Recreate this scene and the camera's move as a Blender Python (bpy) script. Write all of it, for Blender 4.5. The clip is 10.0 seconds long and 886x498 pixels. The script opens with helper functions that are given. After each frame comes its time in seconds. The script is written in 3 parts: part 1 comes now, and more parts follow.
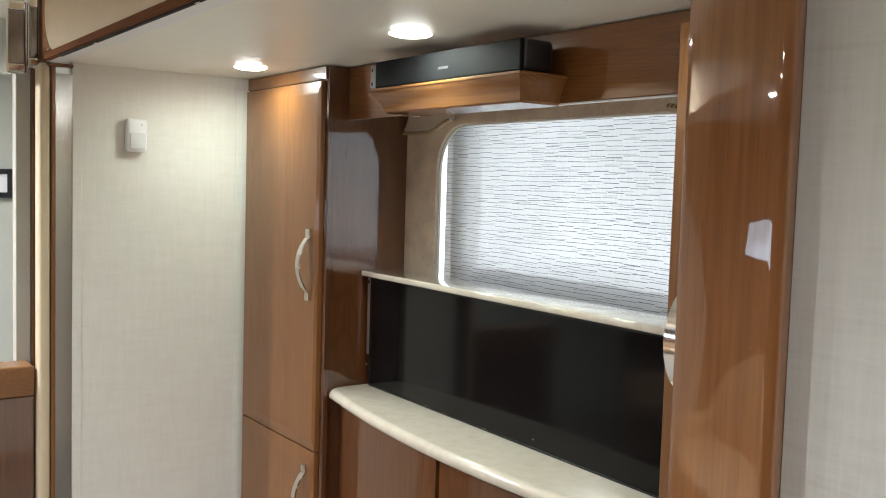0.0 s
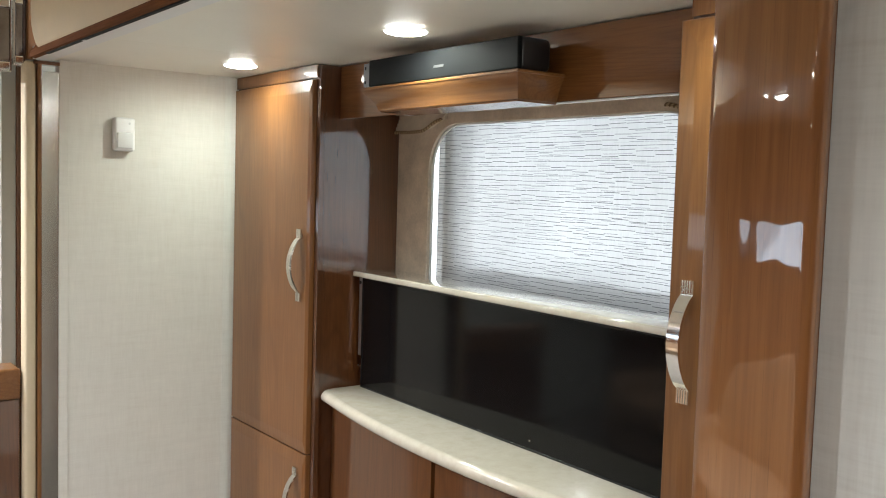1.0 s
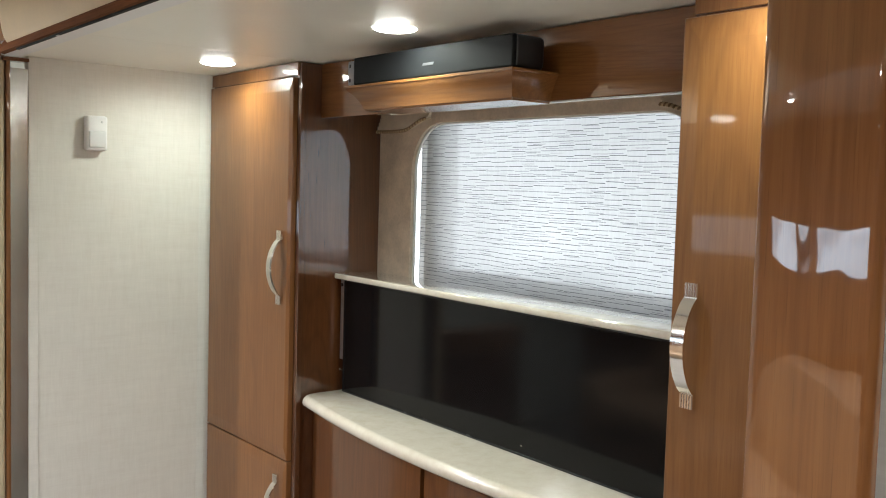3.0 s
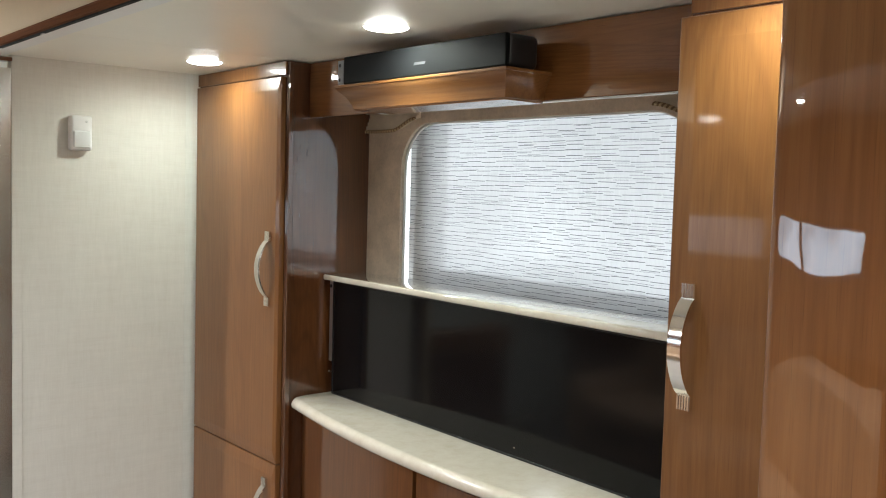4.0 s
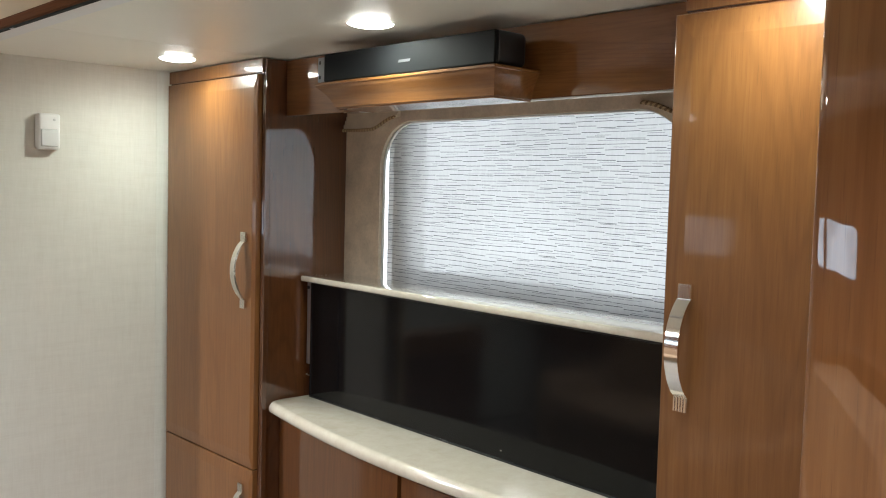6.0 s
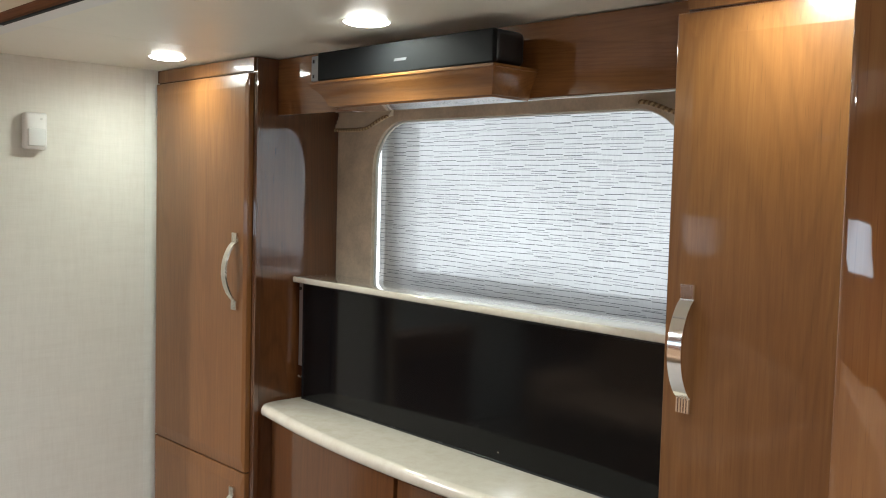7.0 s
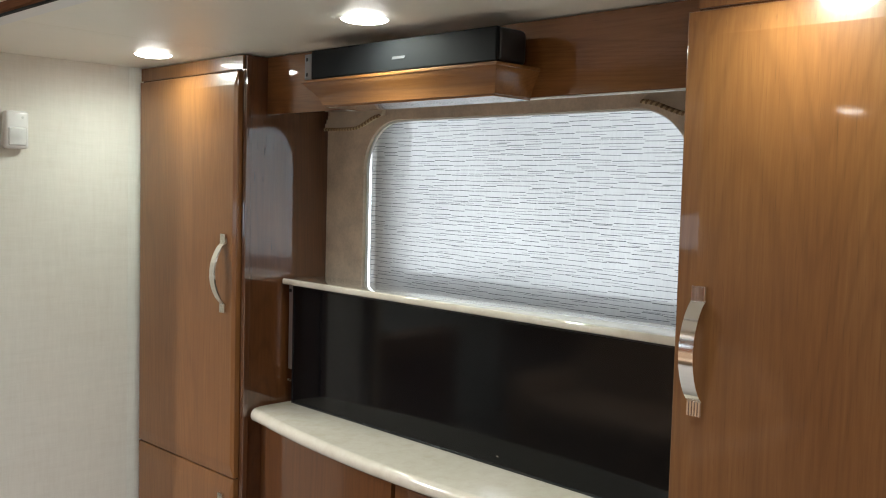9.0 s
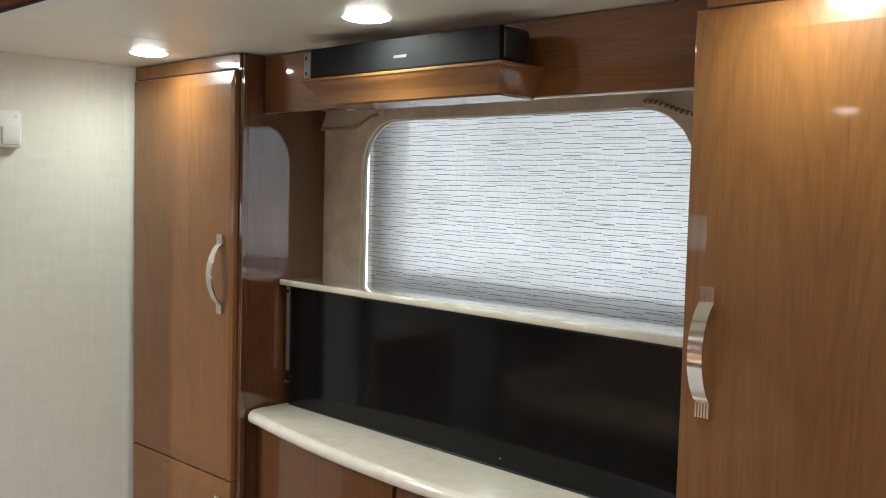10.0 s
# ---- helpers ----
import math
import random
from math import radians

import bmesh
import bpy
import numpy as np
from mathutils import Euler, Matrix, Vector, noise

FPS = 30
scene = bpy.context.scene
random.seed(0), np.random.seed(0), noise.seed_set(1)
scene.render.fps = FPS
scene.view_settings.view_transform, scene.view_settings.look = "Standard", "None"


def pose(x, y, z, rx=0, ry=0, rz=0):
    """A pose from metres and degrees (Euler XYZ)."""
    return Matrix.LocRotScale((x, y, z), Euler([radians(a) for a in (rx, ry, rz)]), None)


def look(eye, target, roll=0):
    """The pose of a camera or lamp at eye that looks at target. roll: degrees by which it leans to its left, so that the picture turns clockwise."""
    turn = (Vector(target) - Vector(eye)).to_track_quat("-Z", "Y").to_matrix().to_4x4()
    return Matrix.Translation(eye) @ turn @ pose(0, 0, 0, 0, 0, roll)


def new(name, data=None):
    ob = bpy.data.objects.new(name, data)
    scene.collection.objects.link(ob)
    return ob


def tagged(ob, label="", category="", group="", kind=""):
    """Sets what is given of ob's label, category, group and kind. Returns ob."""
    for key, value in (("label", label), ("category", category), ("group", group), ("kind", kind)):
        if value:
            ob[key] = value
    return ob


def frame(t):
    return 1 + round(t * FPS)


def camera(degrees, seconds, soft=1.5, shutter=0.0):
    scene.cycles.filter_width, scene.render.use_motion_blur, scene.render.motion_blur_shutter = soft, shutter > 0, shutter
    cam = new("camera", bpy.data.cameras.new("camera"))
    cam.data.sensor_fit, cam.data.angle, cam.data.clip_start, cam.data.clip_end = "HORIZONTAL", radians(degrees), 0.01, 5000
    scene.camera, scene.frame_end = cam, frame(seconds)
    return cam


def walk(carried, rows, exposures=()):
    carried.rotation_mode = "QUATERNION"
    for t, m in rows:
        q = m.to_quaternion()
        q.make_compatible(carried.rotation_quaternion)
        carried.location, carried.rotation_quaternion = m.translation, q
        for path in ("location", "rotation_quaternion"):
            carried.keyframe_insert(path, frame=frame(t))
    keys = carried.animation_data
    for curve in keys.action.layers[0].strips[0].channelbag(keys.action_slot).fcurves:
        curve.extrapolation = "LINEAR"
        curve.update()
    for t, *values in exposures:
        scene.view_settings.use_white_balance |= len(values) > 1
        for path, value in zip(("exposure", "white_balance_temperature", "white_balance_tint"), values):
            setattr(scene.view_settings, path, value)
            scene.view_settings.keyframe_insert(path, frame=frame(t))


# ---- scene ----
cam = camera(50.9, 10.0, 1.1)
PATH = [
    (0, (0.013, 0.0, 1.533), (1.167, 1.628, 1.396), 1.7),
    (0.5, (0.007, 0.017, 1.532), (1.177, 1.633, 1.395), 1.7),
    (1, (-0.002, 0.035, 1.53), (1.184, 1.639, 1.395), 1.7),
    (1.5, (-0.01, 0.058, 1.53), (1.192, 1.651, 1.396), 1.7),
    (2, (-0.014, 0.076, 1.531), (1.206, 1.655, 1.396), 1.7),
    (2.5, (-0.02, 0.094, 1.53), (1.216, 1.66, 1.396), 1.7),
    (4, (-0.031, 0.137, 1.531), (1.25, 1.667, 1.398), 1.6),
    (4.5, (-0.037, 0.153, 1.529), (1.261, 1.669, 1.397), 1.6),
    (5, (-0.043, 0.17, 1.531), (1.272, 1.671, 1.398), 1.6),
    (5.5, (-0.047, 0.184, 1.53), (1.284, 1.672, 1.398), 1.6),
    (7, (-0.063, 0.233, 1.529), (1.311, 1.68, 1.398), 1.5),
    (7.5, (-0.07, 0.251, 1.528), (1.317, 1.686, 1.399), 1.6),
    (8, (-0.076, 0.267, 1.529), (1.325, 1.689, 1.399), 1.6),
    (8.5, (-0.079, 0.283, 1.529), (1.331, 1.695, 1.399), 1.6),
    (9, (-0.086, 0.299, 1.528), (1.335, 1.701, 1.399), 1.5),
    (9.5, (-0.091, 0.316, 1.528), (1.339, 1.708, 1.399), 1.5),
    (10, (-0.096, 0.333, 1.528), (1.344, 1.715, 1.399), 1.5),
]
walk(cam, [(t, look(eye, target, roll)) for t, eye, target, roll in PATH],
     exposures=[(0.0, 0.17), (2.5, 0.16), (4.5, 0.07), (7.0, 0.03), (10.0, -0.06)])

# ---- light ----
world = bpy.data.worlds.new("sky")
scene.world = world
world.use_nodes = True
wn = world.node_tree.nodes
sky = wn.new("ShaderNodeTexSky")
sky.sky_type = "NISHITA"
sky.sun_disc = False
sky.sun_elevation, sky.sun_rotation = radians(38), radians(70)
wn["Background"].inputs["Strength"].default_value = 0.08
world.node_tree.links.new(sky.outputs[0], wn["Background"].inputs["Color"])
sun_data = bpy.data.lights.new("sun", "SUN")
sun_data.energy, sun_data.angle, sun_data.color = 1.0, radians(10), (1, 0.96, 0.9)
sun = new("sun", sun_data)
sun.matrix_world = look((4, 1.2, 4), (1.6, 1.8, 1.2))
LAMP_WATTS, OPPOSITE_WATTS, COACH_FILL_WATTS, DAY_OUT, DAY_FAR = 1.55, 20.0, 30.0, 5.0, 4.4
WARM, COACH_WHITE = (0.85, 1.0, 0.88), (0.935, 0.955, 1.02)


# ---- materials ----
def material(name):
    m = bpy.data.materials.new(name)
    m.use_nodes = True
    return m, m.node_tree.nodes, m.node_tree.links, m.node_tree.nodes["Principled BSDF"]


def ramp(nodes, links, source, stops):
    r = nodes.new("ShaderNodeValToRGB")
    e = r.color_ramp.elements
    e[0].position, e[0].color = stops[0][0], (*stops[0][1], 1)
    e[1].position, e[1].color = stops[-1][0], (*stops[-1][1], 1)
    for p, c in stops[1:-1]:
        k = e.new(p)
        k.color = (*c, 1)
    links.new(source, r.inputs[0])
    return r.outputs[0]


def place(nodes, links, scale=(1, 1, 1), turn=(0, 0, 0)):
    g = nodes.new("ShaderNodeNewGeometry")
    m = nodes.new("ShaderNodeMapping")
    m.inputs["Scale"].default_value = scale
    m.inputs["Rotation"].default_value = turn
    links.new(g.outputs["Position"], m.inputs["Vector"])
    return m.outputs[0]


def tex_noise(nodes, links, vec, scale, detail=4, rough=0.55, distort=0.0):
    n = nodes.new("ShaderNodeTexNoise")
    n.inputs["Scale"].default_value = scale
    n.inputs["Detail"].default_value = detail
    n.inputs["Roughness"].default_value = rough
    n.inputs["Distortion"].default_value = distort
    links.new(vec, n.inputs["Vector"])
    return n.outputs["Fac"]


def math_node(nodes, links, op, a, b=None, clamp=False):
    n = nodes.new("ShaderNodeMath")
    n.operation, n.use_clamp = op, clamp
    for i, v in enumerate((a, b)):
        if v is None:
            continue
        if isinstance(v, (int, float)):
            n.inputs[i].default_value = v
        else:
            links.new(v, n.inputs[i])
    return n.outputs[0]


def mix_colour(nodes, links, fac, a, b, mode="MIX"):
    n = nodes.new("ShaderNodeMix")
    n.data_type, n.blend_type = "RGBA", mode
    for sock, v in ((n.inputs[0], fac), (n.inputs[6], a), (n.inputs[7], b)):
        if isinstance(v, (int, float)):
            sock.default_value = v
        elif isinstance(v, tuple):
            sock.default_value = (*v, 1)
        else:
            links.new(v, sock)
    return n.outputs[2]


def bump(nodes, links, bsdf, height, strength, distance):
    b = nodes.new("ShaderNodeBump")
    b.inputs["Strength"].default_value = strength
    b.inputs["Distance"].default_value = distance
    links.new(height, b.inputs["Height"])
    links.new(b.outputs[0], bsdf.inputs["Normal"])
    return b


def wood(name, dark, mid, light, along="z", gloss=0.12, coat=0.6, figure=1.0, ior=1.5, wobble=0.045, rough=0.48, spec=0.18, grain_relief=0.15):
    """Lacquered cherry veneer, grain along one axis."""
    m, n, l, p = material(name)
    st = {"z": (1, 1, 0.045), "y": (1, 0.045, 1), "x": (0.045, 1, 1)}[along]
    vec = place(n, l, st)
    big = tex_noise(n, l, vec, 9 * figure, 3, 0.5, 0.8)
    fine = tex_noise(n, l, vec, 75, 5, 0.7, 0.4)
    threads = tex_noise(n, l, vec, 190, 3, 0.6, 0.2)
    pores = tex_noise(n, l, place(n, l, tuple(v * 0.6 if v < 1 else v for v in st)), 420, 2, 0.7)
    cloud = tex_noise(n, l, place(n, l), 2.2, 3, 0.5)
    g = math_node(n, l, "ADD", math_node(n, l, "MULTIPLY", big, 0.34), math_node(n, l, "MULTIPLY", math_node(n, l, "ADD", fine, threads), 0.33))
    col = ramp(n, l, g, [(0.30, dark), (0.5, mid), (0.72, light)])
    col = mix_colour(n, l, 0.30, col, ramp(n, l, cloud, [(0.3, dark), (0.75, light)]))
    st2 = tuple(v * 1.7 if v < 1 else v for v in st)
    swell = tex_noise(n, l, place(n, l, st2), 4.2 * figure, 1, 0.4, 0.3)
    rings = math_node(n, l, "ADD", math_node(n, l, "MULTIPLY", math_node(n, l, "SINE", math_node(n, l, "MULTIPLY", swell, 230.0)), 0.5), 0.5)
    rings = math_node(n, l, "MULTIPLY", math_node(n, l, "POWER", rings, 5.0), math_node(n, l, "MULTIPLY", fine, 0.45))
    col = mix_colour(n, l, rings, col, tuple(c * 0.8 for c in dark))
    col = mix_colour(n, l, math_node(n, l, "MULTIPLY", ramp(n, l, pores, [(0.6, (0, 0, 0)), (0.75, (1, 1, 1))]), 0.35), col, tuple(c * 0.45 for c in dark))
    l.new(col, p.inputs["Base Color"])
    p.inputs["Roughness"].default_value = rough
    p.inputs["Specular IOR Level"].default_value = spec
    p.inputs["Coat Weight"].default_value = coat
    p.inputs["Coat Roughness"].default_value = gloss
    p.inputs["Coat IOR"].default_value = ior
    wav = tex_noise(n, l, place(n, l, (1, 1, 0.5)), 14, 2, 0.5)
    b = bump(n, l, p, math_node(n, l, "ADD", math_node(n, l, "MULTIPLY", fine, grain_relief), wav), wobble, 0.004)
    l.new(b.outputs[0], p.inputs["Coat Normal"])
    return m


CH_D, CH_M, CH_L = (0.128, 0.0435, 0.0115), (0.204, 0.083, 0.0235), (0.274, 0.131, 0.046)
cherry = wood("cherry_veneer", CH_D, CH_M, CH_L, "z", 0.045, 0.44, 1.0, 1.5, 0.045, 0.36, 0.35)
cherry_flat = wood("cherry_crosswise", CH_D, CH_M, CH_L, "y", 0.05, 1.0)
cherry_gloss = wood("cherry_high_gloss", (0.205, 0.072, 0.020), (0.32, 0.132, 0.039), (0.41, 0.194, 0.068), "z", 0.02, 1.0, 0.5, 1.88, 0.22, 0.5, 0.1, 0.0)
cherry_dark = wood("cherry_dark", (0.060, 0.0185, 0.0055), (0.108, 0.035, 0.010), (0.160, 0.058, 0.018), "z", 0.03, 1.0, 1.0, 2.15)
cherry_dark_flat = wood("cherry_dark_crosswise", (0.080, 0.026, 0.009), (0.15, 0.050, 0.016), (0.22, 0.082, 0.027), "y", 0.05, 1.0)

cherry_red_flat = wood("cherry_red_crosswise", (0.110, 0.037, 0.0095), (0.200, 0.077, 0.021), (0.285, 0.122, 0.038), "y", 0.05, 1.0)

# bow front's redder cherry, darkened in colour for the weaker light below the counter
cherry_base_dim = wood("cherry_bow_front_dim", (0.074, 0.0245, 0.006), (0.124, 0.0445, 0.0115), (0.168, 0.066, 0.019), "z", 0.06, 0.8, 0.7)
cherry_satin = wood("cherry_satin", (0.10, 0.036, 0.014), (0.17, 0.064, 0.024), (0.24, 0.10, 0.04), "y", 0.45, 0.0, 1.0, 1.5, 0.02, 0.8, 0.1)


def linen(name, base, tint):
    """Woven wall covering with slubs both ways."""
    m, n, l, p = material(name)
    warp = tex_noise(n, l, place(n, l, (1, 1, 0.07)), 260, 3, 0.6)
    weft = tex_noise(n, l, place(n, l, (0.07, 0.07, 1)), 260, 3, 0.6)
    slub = tex_noise(n, l, place(n, l, (1, 1, 0.12)), 60, 3, 0.6)
    slub2 = tex_noise(n, l, place(n, l, (0.12, 0.12, 1)), 60, 3, 0.6)
    cloud = tex_noise(n, l, place(n, l), 5, 3, 0.5)
    weave = math_node(n, l, "ADD", math_node(n, l, "MULTIPLY", warp, 0.5), math_node(n, l, "MULTIPLY", weft, 0.5))
    slubs = math_node(n, l, "ADD", math_node(n, l, "MULTIPLY", slub, 0.5), math_node(n, l, "MULTIPLY", slub2, 0.5))
    f = math_node(n, l, "ADD", math_node(n, l, "MULTIPLY", weave, 0.5), math_node(n, l, "MULTIPLY", slubs, 0.5))
    f = math_node(n, l, "ADD", math_node(n, l, "MULTIPLY", f, 0.85), math_node(n, l, "MULTIPLY", cloud, 0.15))
    l.new(ramp(n, l, f, [(0.38, tint), (0.5, base), (0.62, tuple(min(1, c * 1.06) for c in base))]), p.inputs["Base Color"])
    p.inputs["Roughness"].default_value = 0.75
    bump(n, l, p, weave, 0.35, 0.0008)
    return m


wallcloth = linen("cream_linen_wallcovering", (0.745, 0.725, 0.665), (0.70, 0.672, 0.605))
wallcloth_pale = linen("pale_linen_bead", (0.76, 0.755, 0.70), (0.70, 0.69, 0.63))
wallcloth_grey = linen("grey_linen_wallcovering", (0.735, 0.745, 0.68), (0.66, 0.662, 0.59))


def plain(name, colour, rough, metal=0.0, vary=0.06, scale=20, relief=0.0, coat=0.0):
    m, n, l, p = material(name)
    f = tex_noise(n, l, place(n, l), scale, 4, 0.6)
    fine = tex_noise(n, l, place(n, l), scale * 14, 3, 0.6)
    f = math_node(n, l, "ADD", math_node(n, l, "MULTIPLY", f, 0.7), math_node(n, l, "MULTIPLY", fine, 0.3))
    lo, hi = tuple(c * (1 - vary) for c in colour), tuple(min(1, c * (1 + vary)) for c in colour)
    l.new(ramp(n, l, f, [(0.3, lo), (0.7, hi)]), p.inputs["Base Color"])
    l.new(ramp(n, l, f, [(0.3, (rough * 0.85,) * 3), (0.7, (min(1, rough * 1.15),) * 3)]), p.inputs["Roughness"])
    p.inputs["Metallic"].default_value = metal
    p.inputs["Coat Weight"].default_value = coat
    if relief:
        bump(n, l, p, fine, 0.4, relief)
    return m


ceiling_vinyl = plain("satin_cream_ceiling", (0.87, 0.855, 0.78), 0.35, 0, 0.03, 6, 0.0002)
trim_white = plain("white_trim", (0.70, 0.69, 0.65), 0.4, 0, 0.04)
bright_trim = plain("bright_white_trim", (0.82, 0.83, 0.84), 0.4, 0, 0.03)
brown_leather = plain("brown_leather", (0.30, 0.205, 0.13), 0.55, 0, 0.08, 12, 0.0006)
leather = plain("cream_leather", (0.66, 0.55, 0.38), 0.5, 0, 0.06, 12, 0.0006)
cream_paint = plain("cream_pillar", (0.60, 0.50, 0.34), 0.5, 0, 0.05, 10, 0.0004)
panel_grey = plain("grey_cream_panel", (0.40, 0.385, 0.33), 0.5, 0, 0.05, 10, 0.0004)
suede = plain("beige_suede", (0.60, 0.50, 0.39), 0.9, 0, 0.26, 11, 0.0008)
pleat_cloth = plain("cream_pleated_cloth", (0.72, 0.64, 0.50), 0.8, 0, 0.1, 30, 0.0005)
rope_brown = plain("brown_rope", (0.22, 0.14, 0.07), 0.8, 0, 0.15, 60, 0.0004)
rope_tan = plain("tan_rope", (0.50, 0.38, 0.22), 0.8, 0, 0.15, 60, 0.0004)
chrome = plain("polished_chrome", (0.88, 0.86, 0.82), 0.11, 1.0, 0.03)
smoked_mirror = plain("smoked_mirror", (0.30, 0.29, 0.30), 0.12, 1.0, 0.2, 30)
grey_mirror = plain("grey_mirror", (0.50, 0.49, 0.47), 0.16, 1.0, 0.08, 8)
nickel = plain("brushed_nickel", (0.72, 0.69, 0.63), 0.26, 1.0, 0.05, 40)
aluminium = plain("silver_aluminium", (0.55, 0.56, 0.58), 0.38, 1.0, 0.05, 40)
dull_steel = plain("dull_steel", (0.26, 0.26, 0.27), 0.42, 1.0, 0.08, 40)
plastic_white = plain("white_plastic", (0.84, 0.84, 0.83), 0.35, 0, 0.02)
plastic_lens = plain("milky_plastic_lens", (0.74, 0.75, 0.74), 0.25, 0, 0.03)
black_plastic = plain("black_plastic", (0.012, 0.012, 0.014), 0.35, 0, 0.15)
black_grille = plain("charcoal_grille", (0.0095, 0.010, 0.011), 0.55, 0.0, 0.15, 60, 0.0002)
black_grille.node_tree.nodes["Principled BSDF"].inputs["Specular IOR Level"].default_value = 0.07
bezel_black = plain("bezel_black", (0.008, 0.009, 0.012), 0.25, 0, 0.15)
# near-black fill: shade inside the track, door gap and slots is in the colour
gap_shade = plain("recess_shade", (0.005, 0.004, 0.004), 0.85, 0, 0.2)
grey_wall = plain("sage_grey_wall", (0.42, 0.43, 0.38), 0.55, 0, 0.04, 6)
paper = plain("white_paper", (0.72, 0.73, 0.74), 0.7, 0, 0.03)
floor_tile = plain("beige_floor_tile", (0.225, 0.205, 0.178), 0.45, 0, 0.15, 7, 0.0004)
shell_paint = plain("shell_paint", (0.6, 0.58, 0.54), 0.6, 0, 0.05)
frame_paint = plain("grey_window_frame", (0.10, 0.105, 0.115), 0.5, 0, 0.05)


def stone(name, rough, coat=0.5):
    m, n, l, p = material(name)
    vec = place(n, l)
    a = tex_noise(n, l, vec, 26, 6, 0.7, 0.4)
    b = tex_noise(n, l, vec, 55, 5, 0.7, 0.6)
    col = ramp(n, l, a, [(0.32, (0.64, 0.575, 0.46)), (0.5, (0.685, 0.63, 0.52)), (0.68, (0.72, 0.67, 0.565))])
    col = mix_colour(n, l, math_node(n, l, "MULTIPLY", ramp(n, l, b, [(0.58, (0, 0, 0)), (0.7, (1, 1, 1))]), 0.4), col, (0.76, 0.70, 0.585))
    l.new(col, p.inputs["Base Color"])
    p.inputs["Roughness"].default_value = rough
    p.inputs["Coat Weight"].default_value = coat
    p.inputs["Coat Roughness"].default_value = rough * 0.5
    p.inputs["Coat IOR"].default_value = 1.1 + 0.75 * coat
    return m


solid_surface = stone("cream_solid_surface", 0.16)
polished_surface = stone("polished_cream_surface", 0.06, 1.0)


def screen_glass():
    m, n, l, p = material("dark_screen_glass")
    f = tex_noise(n, l, place(n, l), 3, 2, 0.5)
    l.new(ramp(n, l, f, [(0.3, (0.004, 0.004, 0.0045)), (0.7, (0.006, 0.006, 0.0065))]), p.inputs["Base Color"])
    p.inputs["Roughness"].default_value = 0.09
    p.inputs["IOR"].default_value = 1.34
    return m


screen_black = screen_glass()


def blind_cloth():
    """White translucent cloth with short woven dark threads in staggered columns."""
    m, n, l, p = material("white_blind_cloth")
    g = n.new("ShaderNodeNewGeometry")
    s = n.new("ShaderNodeSeparateXYZ")
    l.new(g.outputs["Position"], s.inputs[0])
    y, z = s.outputs[1], s.outputs[2]
    warp_n = tex_noise(n, l, place(n, l, (1, 1, 0.4)), 11, 2, 0.5)
    zz = math_node(n, l, "ADD", z, math_node(n, l, "MULTIPLY", warp_n, 0.0003))
    ink = None
    for pitch, length, shift, width, lo in ((0.0128, 0.056, 0.37, 0.098, -0.55), (0.0128, 0.048, 0.87, 0.055, 0.45)):
        u = math_node(n, l, "ADD", math_node(n, l, "DIVIDE", zz, pitch), shift)
        row = math_node(n, l, "FLOOR", u)
        jump = n.new("ShaderNodeTexWhiteNoise")
        jump.noise_dimensions = "1D"
        l.new(math_node(n, l, "ADD", row, shift), jump.inputs["W"])
        run = math_node(n, l, "ADD", math_node(n, l, "DIVIDE", y, length), math_node(n, l, "MULTIPLY", jump.outputs["Value"], 9.0))
        cell = n.new("ShaderNodeCombineXYZ")
        l.new(math_node(n, l, "FLOOR", run), cell.inputs[0])
        l.new(row, cell.inputs[1])
        cell.inputs[2].default_value = shift * 10
        w = n.new("ShaderNodeTexWhiteNoise")
        w.noise_dimensions = "3D"
        l.new(cell.outputs[0], w.inputs["Vector"])
        tone = n.new("ShaderNodeSeparateColor")
        l.new(w.outputs["Color"], tone.inputs[0])
        slant = math_node(n, l, "MULTIPLY", math_node(n, l, "SUBTRACT", math_node(n, l, "FRACT", run), 0.5), math_node(n, l, "SUBTRACT", tone.outputs[0], 0.4))
        off = math_node(n, l, "ADD", math_node(n, l, "MULTIPLY", math_node(n, l, "SUBTRACT", tone.outputs[1], 0.5), 0.42), math_node(n, l, "MULTIPLY", slant, 0.16))
        mid = math_node(n, l, "SUBTRACT", math_node(n, l, "SUBTRACT", math_node(n, l, "FRACT", u), 0.5), off)
        line = math_node(n, l, "LESS_THAN", math_node(n, l, "ABSOLUTE", mid), width * 0.5)
        strength = math_node(n, l, "DIVIDE", math_node(n, l, "SUBTRACT", tone.outputs[2], lo), 1.0 - lo, True)
        line = math_node(n, l, "MULTIPLY", line, math_node(n, l, "LESS_THAN", math_node(n, l, "FRACT", run), 0.95))
        k = math_node(n, l, "MULTIPLY", line, strength)
        ink = k if ink is None else math_node(n, l, "MAXIMUM", ink, k)
    tint = ramp(n, l, ink, [(0.0, (0.82, 0.825, 0.825)), (0.5, (0.15, 0.155, 0.18)), (1.0, (0.06, 0.06, 0.075))])
    weave = tex_noise(n, l, place(n, l, (1, 1, 0.1)), 300, 2, 0.6)
    tint = mix_colour(n, l, 0.12, tint, ramp(n, l, weave, [(0.3, (0.3, 0.3, 0.32)), (0.7, (1, 1, 1))]), "MULTIPLY")
    d, tr, see = n.new("ShaderNodeBsdfDiffuse"), n.new("ShaderNodeBsdfTranslucent"), n.new("ShaderNodeBsdfTransparent")
    for b in (d, tr, see):
        l.new(tint, b.inputs["Color"])
    m1, m2 = n.new("ShaderNodeMixShader"), n.new("ShaderNodeMixShader")
    m1.inputs[0].default_value = 0.6
    l.new(d.outputs[0], m1.inputs[1])
    l.new(tr.outputs[0], m1.inputs[2])
